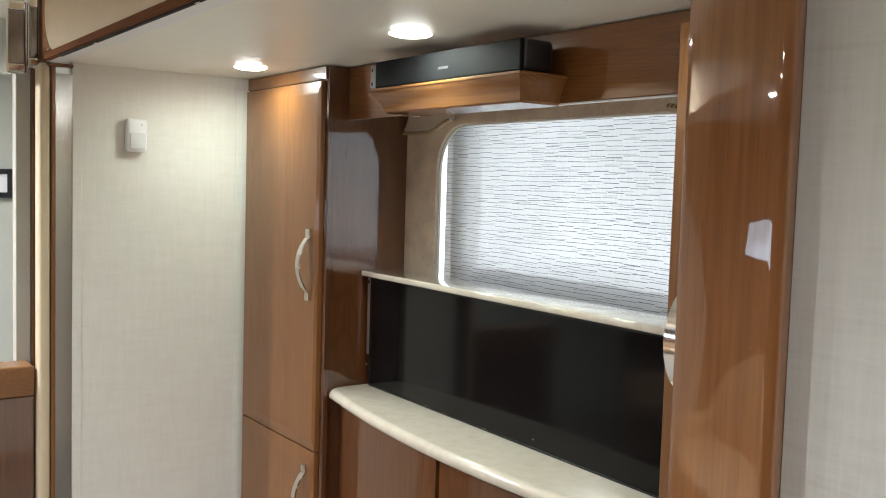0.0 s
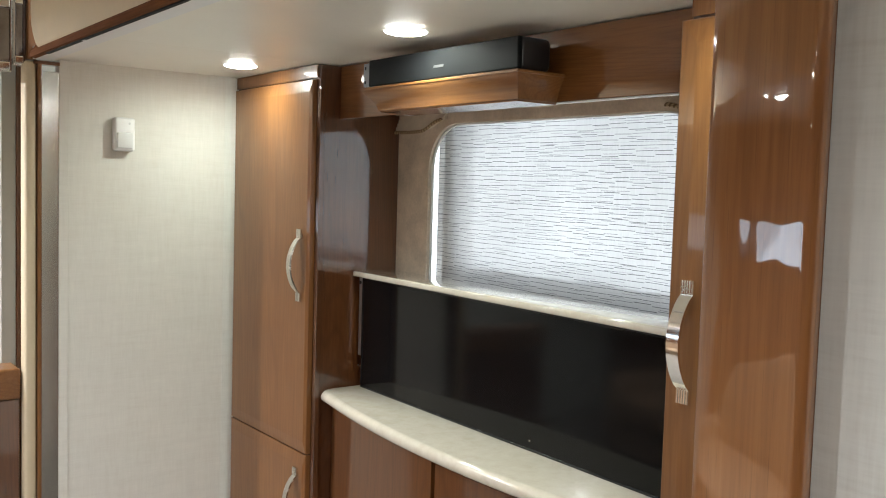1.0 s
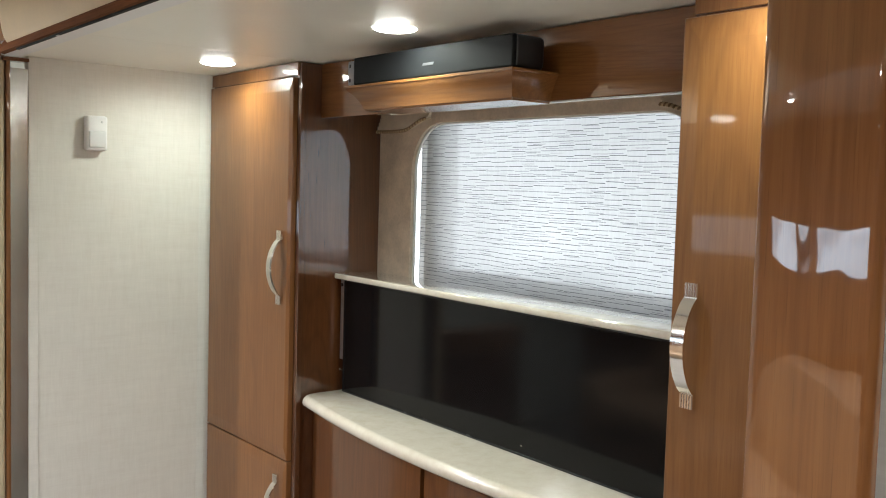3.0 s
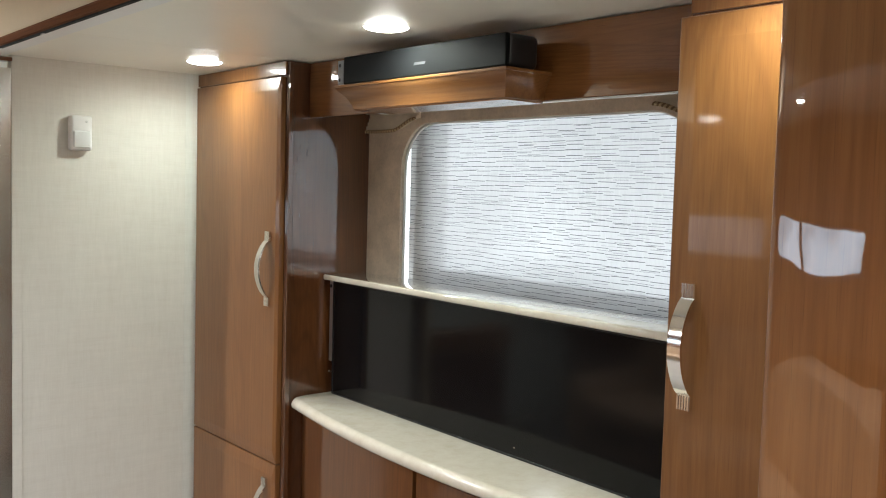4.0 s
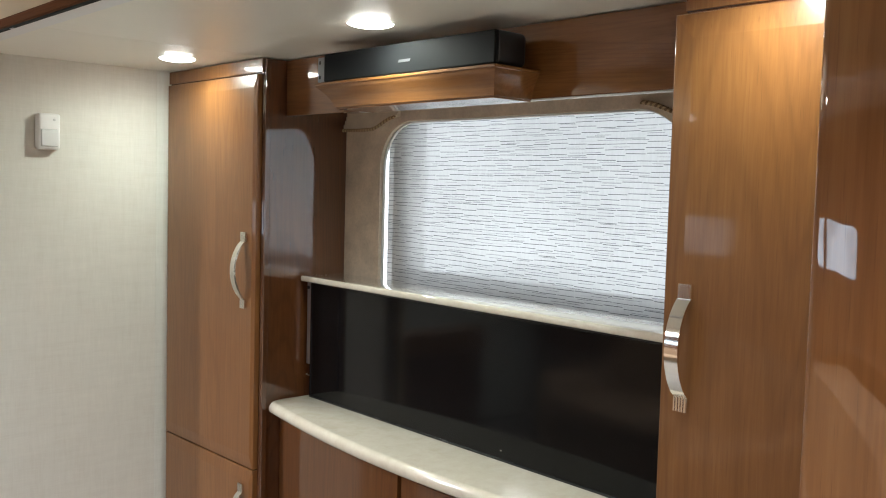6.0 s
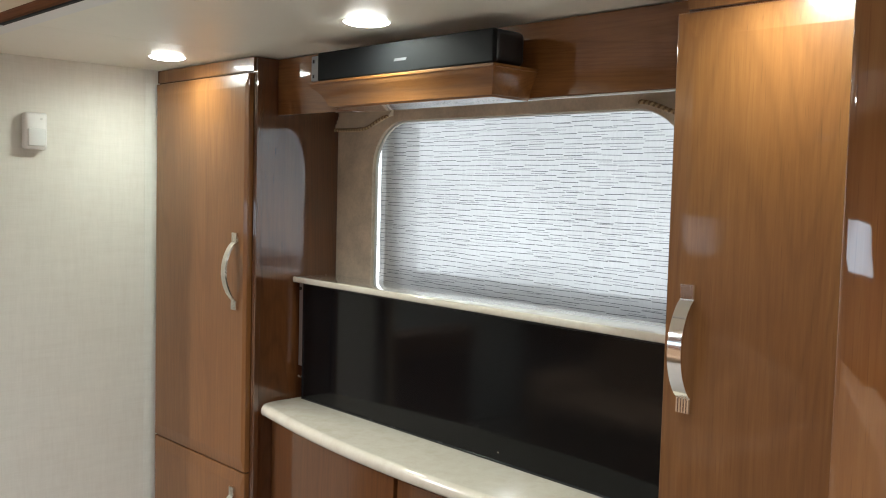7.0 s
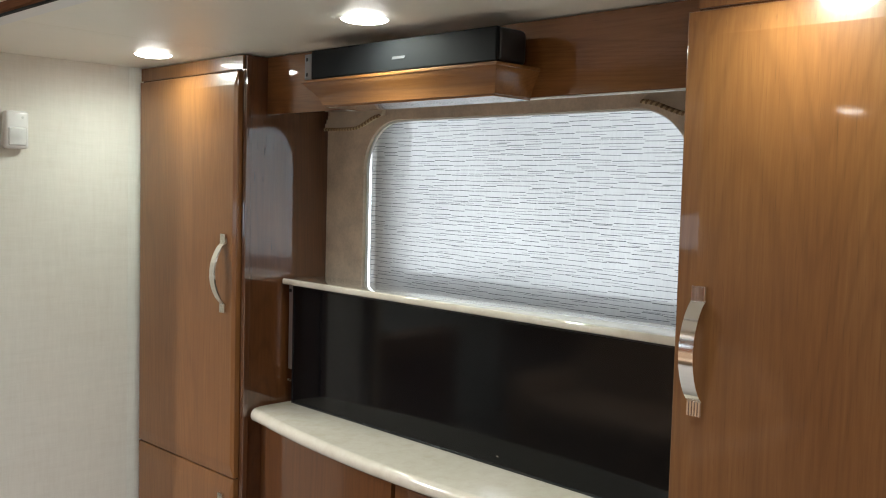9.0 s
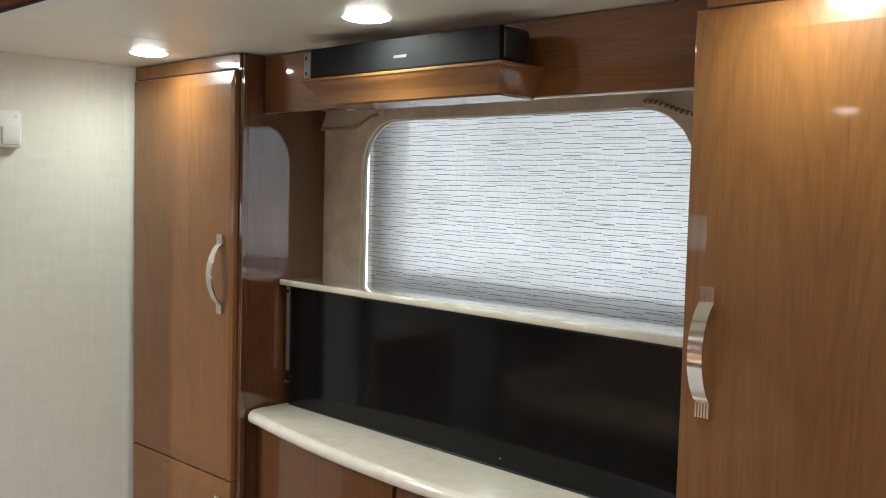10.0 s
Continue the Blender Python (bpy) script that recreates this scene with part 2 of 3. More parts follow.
    m2.inputs[0].default_value = 0.32
    l.new(m1.outputs[0], m2.inputs[1])
    l.new(see.outputs[0], m2.inputs[2])
    l.new(m2.outputs[0], n["Material Output"].inputs["Surface"])
    return m


blind_fabric = blind_cloth()


def glow(name, colour, strength, patchy=0.0):
    m, n, l, p = material(name)
    e = n.new("ShaderNodeEmission")
    e.inputs["Strength"].default_value = strength
    f = tex_noise(n, l, place(n, l, (1, 1, 1.6)), 1.3, 3, 0.5)
    l.new(ramp(n, l, f, [(0.4, tuple(c * (1 - patchy) for c in colour)), (0.6, colour)]), e.inputs["Color"])
    l.new(e.outputs[0], n["Material Output"].inputs["Surface"])
    return m


lamp_lens = glow("lit_lamp_lens", (0.955, 0.985, 0.92), 64.0)
daylight = glow("bright_overcast_distance", (0.89, 0.95, 1.0), DAY_OUT, 0.4)
daylight_far = glow("bright_distance", (0.70, 0.85, 1.0), DAY_FAR, 0.45)


def pane_glass():
    m, n, l, p = material("window_glass")
    p.inputs["Base Color"].default_value = (0.95, 0.97, 0.97, 1)
    p.inputs["Roughness"].default_value = 0.0
    p.inputs["Transmission Weight"].default_value = 1.0
    p.inputs["IOR"].default_value = 1.45
    return m


glass = pane_glass()

# ---- building helpers ----


def thing(name, at, label, category, group="", kind=""):
    ob = new(name)
    ob.location = at
    ob.empty_display_size = 0.05
    return tagged(ob, label, category, group, kind)


def part(name, bm, mat, parent=None, label=""):
    """One mesh, in world coordinates, linked under a thing or a part."""
    o, base = parent, Vector((0, 0, 0))
    while o is not None:
        base += o.location
        o = o.parent
    bmesh.ops.translate(bm, verts=bm.verts, vec=-base)
    bmesh.ops.recalc_face_normals(bm, faces=bm.faces)
    me = bpy.data.meshes.new(name)
    bm.to_mesh(me)
    bm.free()
    me.materials.append(mat)
    ob = new(name, me)
    ob.parent = parent
    return tagged(ob, label)


def smooth(ob, degrees=35):
    for f in ob.data.polygons:
        f.use_smooth = True
    ob.data.set_sharp_from_angle(angle=radians(degrees))
    return ob


def box(x0, x1, y0, y1, z0, z1, bevel=0.0, seg=2, bm=None):
    """A box, its edges rounded."""
    b = bmesh.new()
    bmesh.ops.create_cube(b, size=1.0)
    for v in b.verts:
        v.co = Vector(((x0, x1)[v.co.x > 0], (y0, y1)[v.co.y > 0], (z0, z1)[v.co.z > 0]))
    if bevel:
        bmesh.ops.bevel(b, geom=b.edges[:], offset=bevel, segments=seg, profile=0.5, affect="EDGES")
    return joined(bm, b)


def joined(bm, b):
    if bm is None:
        return b
    me = bpy.data.meshes.new("tmp")
    b.to_mesh(me)
    b.free()
    bm.from_mesh(me)
    bpy.data.meshes.remove(me)
    return bm


def prism(outline, axis, a, b, bm=None):
    """An outline of 2D points pushed along an axis. axis y: points are (x, z); z: (x, y); x: (y, z)."""
    k = bmesh.new()
    put = {"y": lambda p, t: (p[0], t, p[1]), "z": lambda p, t: (p[0], p[1], t), "x": lambda p, t: (t, p[0], p[1])}[axis]
    lo = [k.verts.new(put(p, a)) for p in outline]
    hi = [k.verts.new(put(p, b)) for p in outline]
    n = len(outline)
    k.faces.new(lo)
    k.faces.new(hi)
    for i in range(n):
        k.faces.new((lo[i], lo[(i + 1) % n], hi[(i + 1) % n], hi[i]))
    return joined(bm, k)


def disc(cx, cy, r, z0, z1, n=40, bm=None):
    return prism([(cx + r * math.cos(i * math.tau / n), cy + r * math.sin(i * math.tau / n)) for i in range(n)], "z", z0, z1, bm)


def tube(points, r, n=8, bm=None):
    """A round bar along a line of points."""
    k = bmesh.new()
    rings = []
    pts = [Vector(p) for p in points]
    for i, p in enumerate(pts):
        d = (pts[min(i + 1, len(pts) - 1)] - pts[max(i - 1, 0)]).normalized()
        side = d.cross(Vector((1, 0, 0)))
        if side.length < 0.1:
            side = d.cross(Vector((0, 0, 1)))
        side.normalize()
        up = d.cross(side)
        rings.append([k.verts.new(p + r * (math.cos(j * math.tau / n) * side + math.sin(j * math.tau / n) * up)) for j in range(n)])
    for a, b in zip(rings, rings[1:]):
        for j in range(n):
            k.faces.new((a[j], a[(j + 1) % n], b[(j + 1) % n], b[j]))
    k.faces.new(rings[0])
    k.faces.new(rings[-1])
    return joined(bm, k)


def round_rect(y0, y1, z0, z1, r, seg=10):
    pts = []
    for cy, cz, a0 in ((y1 - r, z1 - r, 0), (y0 + r, z1 - r, 90), (y0 + r, z0 + r, 180), (y1 - r, z0 + r, 270)):
        for i in range(seg + 1):
            a = radians(a0 + 90 * i / seg)
            pts.append((cy + r * math.cos(a), cz + r * math.sin(a)))
    return pts


def holed(y0, y1, z0, z1, hole, x0, x1):
    """An upright board in the plane of y and z, with an opening of any outline going through it."""
    k = bmesh.new()
    fine = []
    for i, p in enumerate(hole):
        q = hole[(i + 1) % len(hole)]
        m = max(1, math.ceil(math.dist(p, q) / 0.04))
        fine += [(p[0] + (q[0] - p[0]) * j / m, p[1] + (q[1] - p[1]) * j / m) for j in range(m)]
    hole = fine
    n = len(hole)
    cy, cz = sum(p[0] for p in hole) / n, sum(p[1] for p in hole) / n

    def rim(p):
        d, e = p[0] - cy, p[1] - cz
        s = min(((y1 - cy) if d > 0 else (cy - y0)) / max(abs(d), 1e-6), ((z1 - cz) if e > 0 else (cz - z0)) / max(abs(e), 1e-6))
        return (cy + d * s, cz + e * s)
    # the board's corners are taken along by extra points on the rim
    inner, outer = [], []
    for i, p in enumerate(hole):
        inner.append(p)
        outer.append(rim(p))
    rings = [[k.verts.new((x, *q)) for q in ring] for x in (x0, x1) for ring in (inner, outer)]
    corners = {}
    for i in range(n):
        j = (i + 1) % n
        a, b = outer[i], outer[j]
        corner = None
        if abs(a[0] - b[0]) > 1e-6 and abs(a[1] - b[1]) > 1e-6:
            corner = (a[0] if abs(a[0] - y0) < 1e-6 or abs(a[0] - y1) < 1e-6 else b[0], a[1] if abs(a[1] - z0) < 1e-6 or abs(a[1] - z1) < 1e-6 else b[1])
        c = [k.verts.new((x, *corner)) for x in (x0, x1)] if corner else None
        for s in (0, 1):
            f = [rings[2 * s][i], rings[2 * s][j], rings[2 * s + 1][j]] + ([c[s]] if c else []) + [rings[2 * s + 1][i]]
            k.faces.new(f)
        k.faces.new((rings[0][i], rings[0][j], rings[2][j], rings[2][i]))
        if c:
            k.faces.new((rings[1][i], c[0], c[1], rings[3][i]))
            k.faces.new((c[0], rings[1][j], rings[3][j], c[1]))
        else:
            k.faces.new((rings[1][i], rings[1][j], rings[3][j], rings[3][i]))
    return k


def setting(name, bm, mat, label, category):
    return tagged(part(name, bm, mat), label, category, kind="structure")


# ---- the shell ----
CEIL = 1.869          # slide-out's ceiling
HALL = 2.116          # ceiling of the coach
END_Y, NEAR_Y = 2.968, 0.517
WALL_X = 1.575        # face of the window surround
DOOR_X, CARC_X = 1.279, 1.299
NICHE_L, NICHE_R = 2.420, 1.088

setting("floor", box(-1.85, 1.95, -2.6, 4.6, -0.06, 0.0), floor_tile, "beige tiled floor of the coach", "floor")
slide_ceiling = setting("ceiling", box(0.707, 1.95, 2.4115, END_Y + 0.04, CEIL, CEIL + 0.04, 0.0015), ceiling_vinyl, "cream satin ceiling panels of the slide-out", "ceiling")
tmp = box(0.707, 1.95, NEAR_Y - 0.04, 2.4095, CEIL, CEIL + 0.04, 0.0015)
tmp_me = bpy.data.meshes.new("tmp")
tmp.to_mesh(tmp_me)
tmp.free()
both = bmesh.new()
both.from_mesh(slide_ceiling.data)
both.from_mesh(tmp_me)
both.to_mesh(slide_ceiling.data)
both.free()
setting("wall_end", box(0.728, 1.95, END_Y, END_Y + 0.04, 0, CEIL), wallcloth, "cream linen-covered end wall of the slide-out", "wall")
setting("wall_bead", box(1.252, 1.276, END_Y - 0.0012, END_Y - 0.0003, 0, CEIL - 0.001), wallcloth_pale, "narrow pale bead at the end wall's corner", "trim")
setting("wall_edge", box(0.729, 0.756, END_Y - 0.003, END_Y - 0.0003, 0, CEIL - 0.001, 0.001), wallcloth, "linen-covered edge strip of the end wall", "trim")
setting("wall_near_end", box(0.682, 1.95, NEAR_Y - 0.04, NEAR_Y, 0, CEIL), wallcloth, "cream linen-covered near end wall of the slide-out", "wall")
setting("wall_side_near", box(0.660, 0.74, -2.6, 0.4365, 0, HALL), wallcloth_grey, "pale linen-covered side wall of the coach", "wall")
setting("ceiling_coach", box(-1.85, 0.72, -2.6, 4.6, HALL, HALL + 0.05), ceiling_vinyl, "cream satin ceiling of the coach", "ceiling")
setting("ceiling_opposite", box(-1.79, -0.70, -0.2, 4.0, CEIL, CEIL + 0.04, 0.0015), ceiling_vinyl, "cream satin ceiling over the seat across", "ceiling")
setting("fascia_opposite", box(-0.70, -0.66, -0.2, 4.0, CEIL - 0.01, HALL - 0.001, 0.004), leather, "cream leather fascia over the seat across", "trim")
setting("wall_rear", box(-1.85, 1.95, -2.66, -2.6, 0, HALL), cherry_dark, "dark cherry wall closing the coach", "wall")
setting("wall_far", box(-1.85, 1.95, 4.6, 4.66, 0, HALL + 0.05), grey_wall, "sage grey partition at the coach's end", "wall")
setting("wall_side_far", box(0.80, 0.86, END_Y + 0.04, 4.6, 0, HALL), grey_wall, "sage grey side wall beyond the slide-out", "wall")

# the wall across the coach, with the window that the polished wood mirrors
FAR_Y0, FAR_Y1, FAR_Z0, FAR_Z1 = 2.77, 4.02, 1.19, 1.432
setting("wall_opposite", holed(-2.6, 4.6, 0.0, HALL, round_rect(FAR_Y0, FAR_Y1, FAR_Z0, FAR_Z1, 0.05, 5), -1.85, -1.79), cherry_dark, "dark cherry panelled wall across the coach", "wall")
far_window = thing("window_2", (-1.82, (FAR_Y0 + FAR_Y1) / 2, FAR_Z0), "wide low window in the wall across", "window", kind="structure")
part("window_frame", holed(FAR_Y0, FAR_Y1, FAR_Z0, FAR_Z1, round_rect(FAR_Y0 + 0.02, FAR_Y1 - 0.02, FAR_Z0 + 0.02, FAR_Z1 - 0.02, 0.04, 5), -1.835, -1.805), frame_paint, far_window)
part("mullion", box(-1.832, -1.808, 3.34, 3.37, FAR_Z0 + 0.02, FAR_Z1 - 0.02, 0.002), frame_paint, far_window)
setting("backdrop_far", box(-3.2, -3.15, -1.5, 6.0, -0.5, 3.5), daylight_far, "bright daylight beyond the far window", "backdrop")

# outer wall with the slide-out's window
WY0, WY1, WZ0, WZ1 = 1.255, 2.250, 0.965, 1.706
setting("wall_window", holed(NEAR_Y - 0.04, END_Y + 0.04, 0, CEIL, round_rect(WY0 - 0.10, WY1 + 0.26, WZ0 - 0.03, WZ1 + 0.05, 0.10), 1.675, 1.735), trim_white, "white outer wall of the slide-out round the window", "wall")
window = thing("window_1", (1.72, 1.76, WZ0), "wide sliding window behind a roller blind", "window", kind="structure")
part("window_frame", holed(WY0 - 0.10, WY1 + 0.26, WZ0 - 0.03, WZ1 + 0.05, round_rect(WY0 - 0.07, WY1 + 0.245, WZ0 - 0.015, WZ1 + 0.035, 0.10), 1.706, 1.732), frame_paint, window)
part("rail", box(1.704, 1.730, WY0 - 0.07, 2.2215, 1.212, 1.290, 0.003), frame_paint, window)
part("mullion", box(1.705, 1.729, 1.700, 1.790, WZ0, 1.212, 0.003), frame_paint, window)
part("stile", box(1.707, 1.727, 2.222, 2.352, WZ0, WZ1 + 0.03, 0.003), trim_white, window)
for z0, z1 in ((1.290, WZ1 + 0.03), (WZ0, 1.212)):
    pane = part("pane", box(1.716, 1.720, WY0 - 0.07, WY1 + 0.245, z0, z1), glass, window)
    pane.visible_shadow = False
setting("backdrop", box(3.2, 3.25, -2.5, 6.5, -1.2, 4.0), daylight, "pale overcast daylight outside the window", "backdrop")

# ---- slide-out's face ----
trim = thing("trim", (0.66, 0.485, 0), "glossy cherry end post of the slide-out", "trim", kind="structure")
# its front is turned a little towards the end wall and rolls over at the edges
front = []
px, py = 0.6240, 0.4300
for i in range(25):
    front.append((px, py))
    turn = 8.8 + 1.2 * (i / 24) + 2.6 * (i / 24) ** 5
    py += 0.1000 / 24
    px += 0.1000 / 24 * math.tan(radians(turn))
edge_a = [(0.6320 - 0.008 * math.sin(radians(a)), 0.4305 - 0.008 * math.cos(radians(a))) for a in range(0, 85, 12)]
edge_b = [(px + 0.003 - 0.003 * math.cos(radians(a)), py + 0.003 * math.sin(radians(a))) for a in range(22, 91, 10)]
smooth(part("post", prism([(0.690, 0.437), (0.659, 0.4368)] + edge_a + front + edge_b + [(0.690, py + 0.003)], "z", 0, 1.99), cherry_gloss, trim), 40)
header = thing("slide_out_header", (0.68, 1.76, 1.86), "padded cream leather header over a cherry strip", "header", kind="structure")
part("edge_trim", box(0.6525, 0.707, 0.545, END_Y, 1.864, 1.90, 0.002), bright_trim, header, "white edge strip of the ceiling")
part("wood_strip", prism([(0.636, 1.8635), (0.652, 1.8610), (0.652, 1.90), (0.636, 1.8775)], "y", 0.545, 2.915), cherry_satin, header)
part("track", box(0.643, 0.6520, 0.55, 2.76, 1.8585, 1.8618), gap_shade, header, "dark recessed track")
for ty in (1.70, 2.40):
    part("clip", box(0.645, 0.650, ty, ty + 0.02, 1.8572, 1.8600, 0.0008), aluminium, header)
pad = bmesh.new()
PAD_END, PAD_R = 2.895, 0.075
stations = [0.545] + [PAD_END - PAD_R + PAD_R * math.sin(radians(a)) for a in range(0, 91, 9)]
hoops = []
for y in stations:
    q = max(0.0, (y - (PAD_END - PAD_R)) / PAD_R)
    shrink = math.sqrt(max(0.0, 1 - q * q))
    half = 0.1185 - PAD_R * (1 - shrink)
    deep = 0.024 * (0.35 + 0.65 * shrink)
    hoops.append([pad.verts.new((0.648 - deep * math.sin(radians(a)), y, 1.995 - half * math.cos(radians(a)))) for a in range(0, 181, 12)] + [pad.verts.new((0.652, y, 1.995 + half)), pad.verts.new((0.652, y, 1.995 - half))])
for ha, hb in zip(hoops, hoops[1:]):
    for i in range(len(ha)):
        pad.faces.new((ha[i], ha[(i + 1) % len(ha)], hb[(i + 1) % len(hb)], hb[i]))
pad.faces.new(hoops[0])
pad.faces.new(hoops[-1])
smooth(part("padding", pad, leather, header, "rounded cream leather padding"), 50)

# ---- beyond the end wall ----
jamb = thing("slide_out_jamb", (0.70, 2.98, 0), "mirrored strip and cherry bead on the jamb", "jamb", kind="structure")
part("mirror_strip", box(0.679, 0.728, 2.966, 2.99, 0, 1.832, 0.001), grey_mirror, jamb, "mirror strip")
part("bead", box(0.667, 0.679, 2.958, 2.99, 0, 1.856, 0.003), cherry, jamb)
part("cap", box(0.656, 0.728, 2.952, 2.99, 1.850, 1.861, 0.002), cherry_dark_flat, jamb)
pillar = thing("pillar", (0.65, 3.0, 0), "cream upholstered pillar with a wooden capital", "pillar")
smooth(part("shaft", box(0.632, 0.666, 2.962, 3.02, 0, 1.860, 0.010, 3), cream_paint, pillar))
part("capital", box(0.639, 0.664, 2.955, 3.02, 1.862, 2.115, 0.004), cherry, pillar)
for i, (x0, x1, z0, z1) in enumerate(((0.606, 0.637, 1.842, 2.05), (0.548, 0.601, 1.822, 2.035))):
    s = thing("wall_sconce", ((x0 + x1) / 2, 3.02, z0), "square polished chrome wall sconce on the partition", "sconce", "sconces")
    part("housing", box(x0, x1, 2.985, 3.06, z0, z1, 0.004), chrome, s)
    part("face", box(x0 + 0.005, x1 - 0.005, 2.980, 2.985, z0 + 0.03, z1 - 0.03, 0.002), smoked_mirror, s, "smoked mirror face")
    for fz0, fz1 in ((z0 + 0.006, z0 + 0.029), (z1 - 0.029, z1 - 0.006)):
        part("rail", box(x0 + 0.003, x1 - 0.003, 2.978, 2.9845, fz0, fz1, 0.003), chrome, s, "rounded chrome rail")
    part("side_strip", box(x1 - 0.0045, x1 - 0.0005, 2.977, 2.9845, z0 + 0.004, z1 - 0.004, 0.001), cherry_dark, s, "dark wood edge strip")
    part("stay", box(x0 + 0.002, x1 - 0.002, 3.06, 3.10, z0 + 0.01, z0 + 0.05), chrome, s)
setting("partition", box(0.6375, 0.660, 3.10, 3.16, 0, 2.115, 0.003), cherry_dark, "dark cherry edge of the partition", "partition")
setting("partition_panel", box(0.594, 0.637, 3.10, 3.15, 0, 2.115, 0.003), panel_grey, "cream panel beside the partition", "partition")
low = thing("half_wall", (0.45, 3.04, 0), "low cherry half wall with a lighter wooden rail", "half wall")
part("body", box(0.20, 0.624, 2.995, 3.09, 0, 0.855, 0.003), cherry_dark, low)
part("rail", box(0.19, 0.6255, 2.985, 3.097, 0.857, 0.950, 0.006), cherry_flat, low)
part("plinth", box(0.20, 0.6245, 2.984, 2.9945, 0.30, 0.53, 0.002), cherry_flat, low)
setting("wall_sage", box(0.10, 0.80, 3.90, 3.94, 0, 2.115), grey_wall, "sage grey wall in the passage", "wall")
pic = thing("picture_frame", (0.70, 3.89, 1.44), "small dark picture frame on a sage grey wall", "picture")
part("frame", holed(0, 0.12, 0, 0.11, round_rect(0.02, 0.10, 0.02, 0.09, 0.002, 2), 0, 0.012), bezel_black, pic)
part("sheet", box(0.004, 0.006, 0.015, 0.105, 0.015, 0.095), paper, pic)
for ob in pic.children:
    ob.data.transform(Matrix.Translation(pic.location))
pic.rotation_euler = (0, 0, radians(90))
pic.location = (0.732, 3.886, 1.435)

# ---- sofa across the coach ----
sofa = thing("sofa", (-1.35, 2.93, 0), "brown leather sofa with an arched back across the coach", "sofa")
smooth(part("seat_base", box(-1.76, -0.95, 2.12, 3.72, 0.06, 0.26, 0.02, 3), brown_leather, sofa))
for y0 in (2.22, 2.93):
    smooth(part("seat_cushion", box(-1.40, -0.90, y0, y0 + 0.69, 0.262, 0.41, 0.05, 4), brown_leather, sofa))
arch = [(2.14, 0.262)] + [(2.93 - 0.79 * math.cos(radians(a)), 0.40 + 0.45 * math.sin(radians(a)) ** 0.8) for a in range(6, 175, 6)] + [(3.72, 0.262)]
back = prism(arch, "x", -1.66, -1.42)
bmesh.ops.bevel(back, geom=[e for e in back.edges if abs(e.verts[0].co.x - e.verts[1].co.x) < 1e-5], offset=0.05, segments=4, profile=0.6, affect="EDGES")
smooth(part("backrest", back, brown_leather, sofa, "arched backrest"), 50)
for y0 in (2.04, 3.62):
    smooth(part("arm", box(-1.64, -0.94, y0, y0 + 0.16, 0.062, 0.50, 0.06, 4), brown_leather, sofa))
for lx in (-1.68, -1.02):
    for ly in (2.20, 3.62):
        part("leg", disc(lx, ly, 0.025, 0.0, 0.06, 16), cherry_dark, sofa)

# ---- cabinets ----


def bow_handle(parent, y, z0, z1, mat, foot=0.024, wide=0.026, rise=0.034, name="handle", label="bowed chrome handle"):
    """A bowed strap with a ribbed foot at each end, on a door's face."""
    x = DOOR_X
    b = bmesh.new()
    n = 20
    outer, inner = [], []
    zb0, zb1 = z0 + foot, z1 - foot
    for i in range(n + 1):
        t = i / n
        z = zb0 + (zb1 - zb0) * t
        h = rise * (1 - (2 * t - 1) ** 2) ** 0.8
        outer.append((x - 0.006 - h, z))
        inner.append((x - 0.001 - h, z))
    prism(outer + inner[::-1], "y", y - wide / 2, y + wide / 2, b)
    h = smooth(part(name, b, mat, parent, label), 30)
    for a0, a1 in ((z0, zb0), (zb1, z1)):
        ribs = [(x, y - wide / 2)]
        for k in range(5):
            yy = y - wide / 2 + wide * (k + 0.5) / 5
            ribs += [(x - 0.006, yy - wide * 0.09), (x - 0.0088, yy - wide * 0.05), (x - 0.0088, yy + wide * 0.05), (x - 0.006, yy + wide * 0.09)]
        f = prism(ribs + [(x, y + wide / 2)], "z", a0, a1)
        part("foot", f, mat, h)
    return h


def slab_door(parent, y0, y1, z0, z1, mat, name="door", wide=0.034, fall=0.0034, side=0.013):
    """A thick door whose face slopes off shallowly towards all four edges."""
    b = bmesh.new()
    loops = []
    for x, d, e in ((CARC_X - 0.001, 0.0, 0.0), (DOOR_X + fall + 0.0025, 0.0, 0.0), (DOOR_X + fall + 0.0008, 0.0007, 0.0007), (DOOR_X + fall, 0.0025, 0.0025), (DOOR_X + 0.0002, side - 0.001, wide - 0.001), (DOOR_X, side + 0.001, wide + 0.001)):
        loops.append([b.verts.new((x, *c)) for c in ((y0 + d, z0 + e), (y1 - d, z0 + e), (y1 - d, z1 - e), (y0 + d, z1 - e))])
    for la, lb in zip(loops, loops[1:]):
        for q in range(4):
            b.faces.new((la[q], la[(q + 1) % 4], lb[(q + 1) % 4], lb[q]))
    b.faces.new(loops[0])
    b.faces.new(loops[-1])
    return part(name, b, mat, parent)


left = thing("tall_cabinet", (1.45, 2.74, 0), "tall glossy cherry cabinet with two flat doors, beside the end wall", "cabinet", "tall cabinets")
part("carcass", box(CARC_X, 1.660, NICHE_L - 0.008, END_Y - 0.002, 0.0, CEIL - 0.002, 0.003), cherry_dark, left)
part("fascia", box(CARC_X - 0.006, CARC_X - 0.0005, NICHE_L - 0.006, END_Y - 0.003, 1.829, CEIL - 0.003, 0.001), cherry, left)
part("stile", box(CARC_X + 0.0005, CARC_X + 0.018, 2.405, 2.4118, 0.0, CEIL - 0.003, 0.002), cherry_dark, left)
up = slab_door(left, 2.421, 2.951, 0.7325, 1.823, cherry)
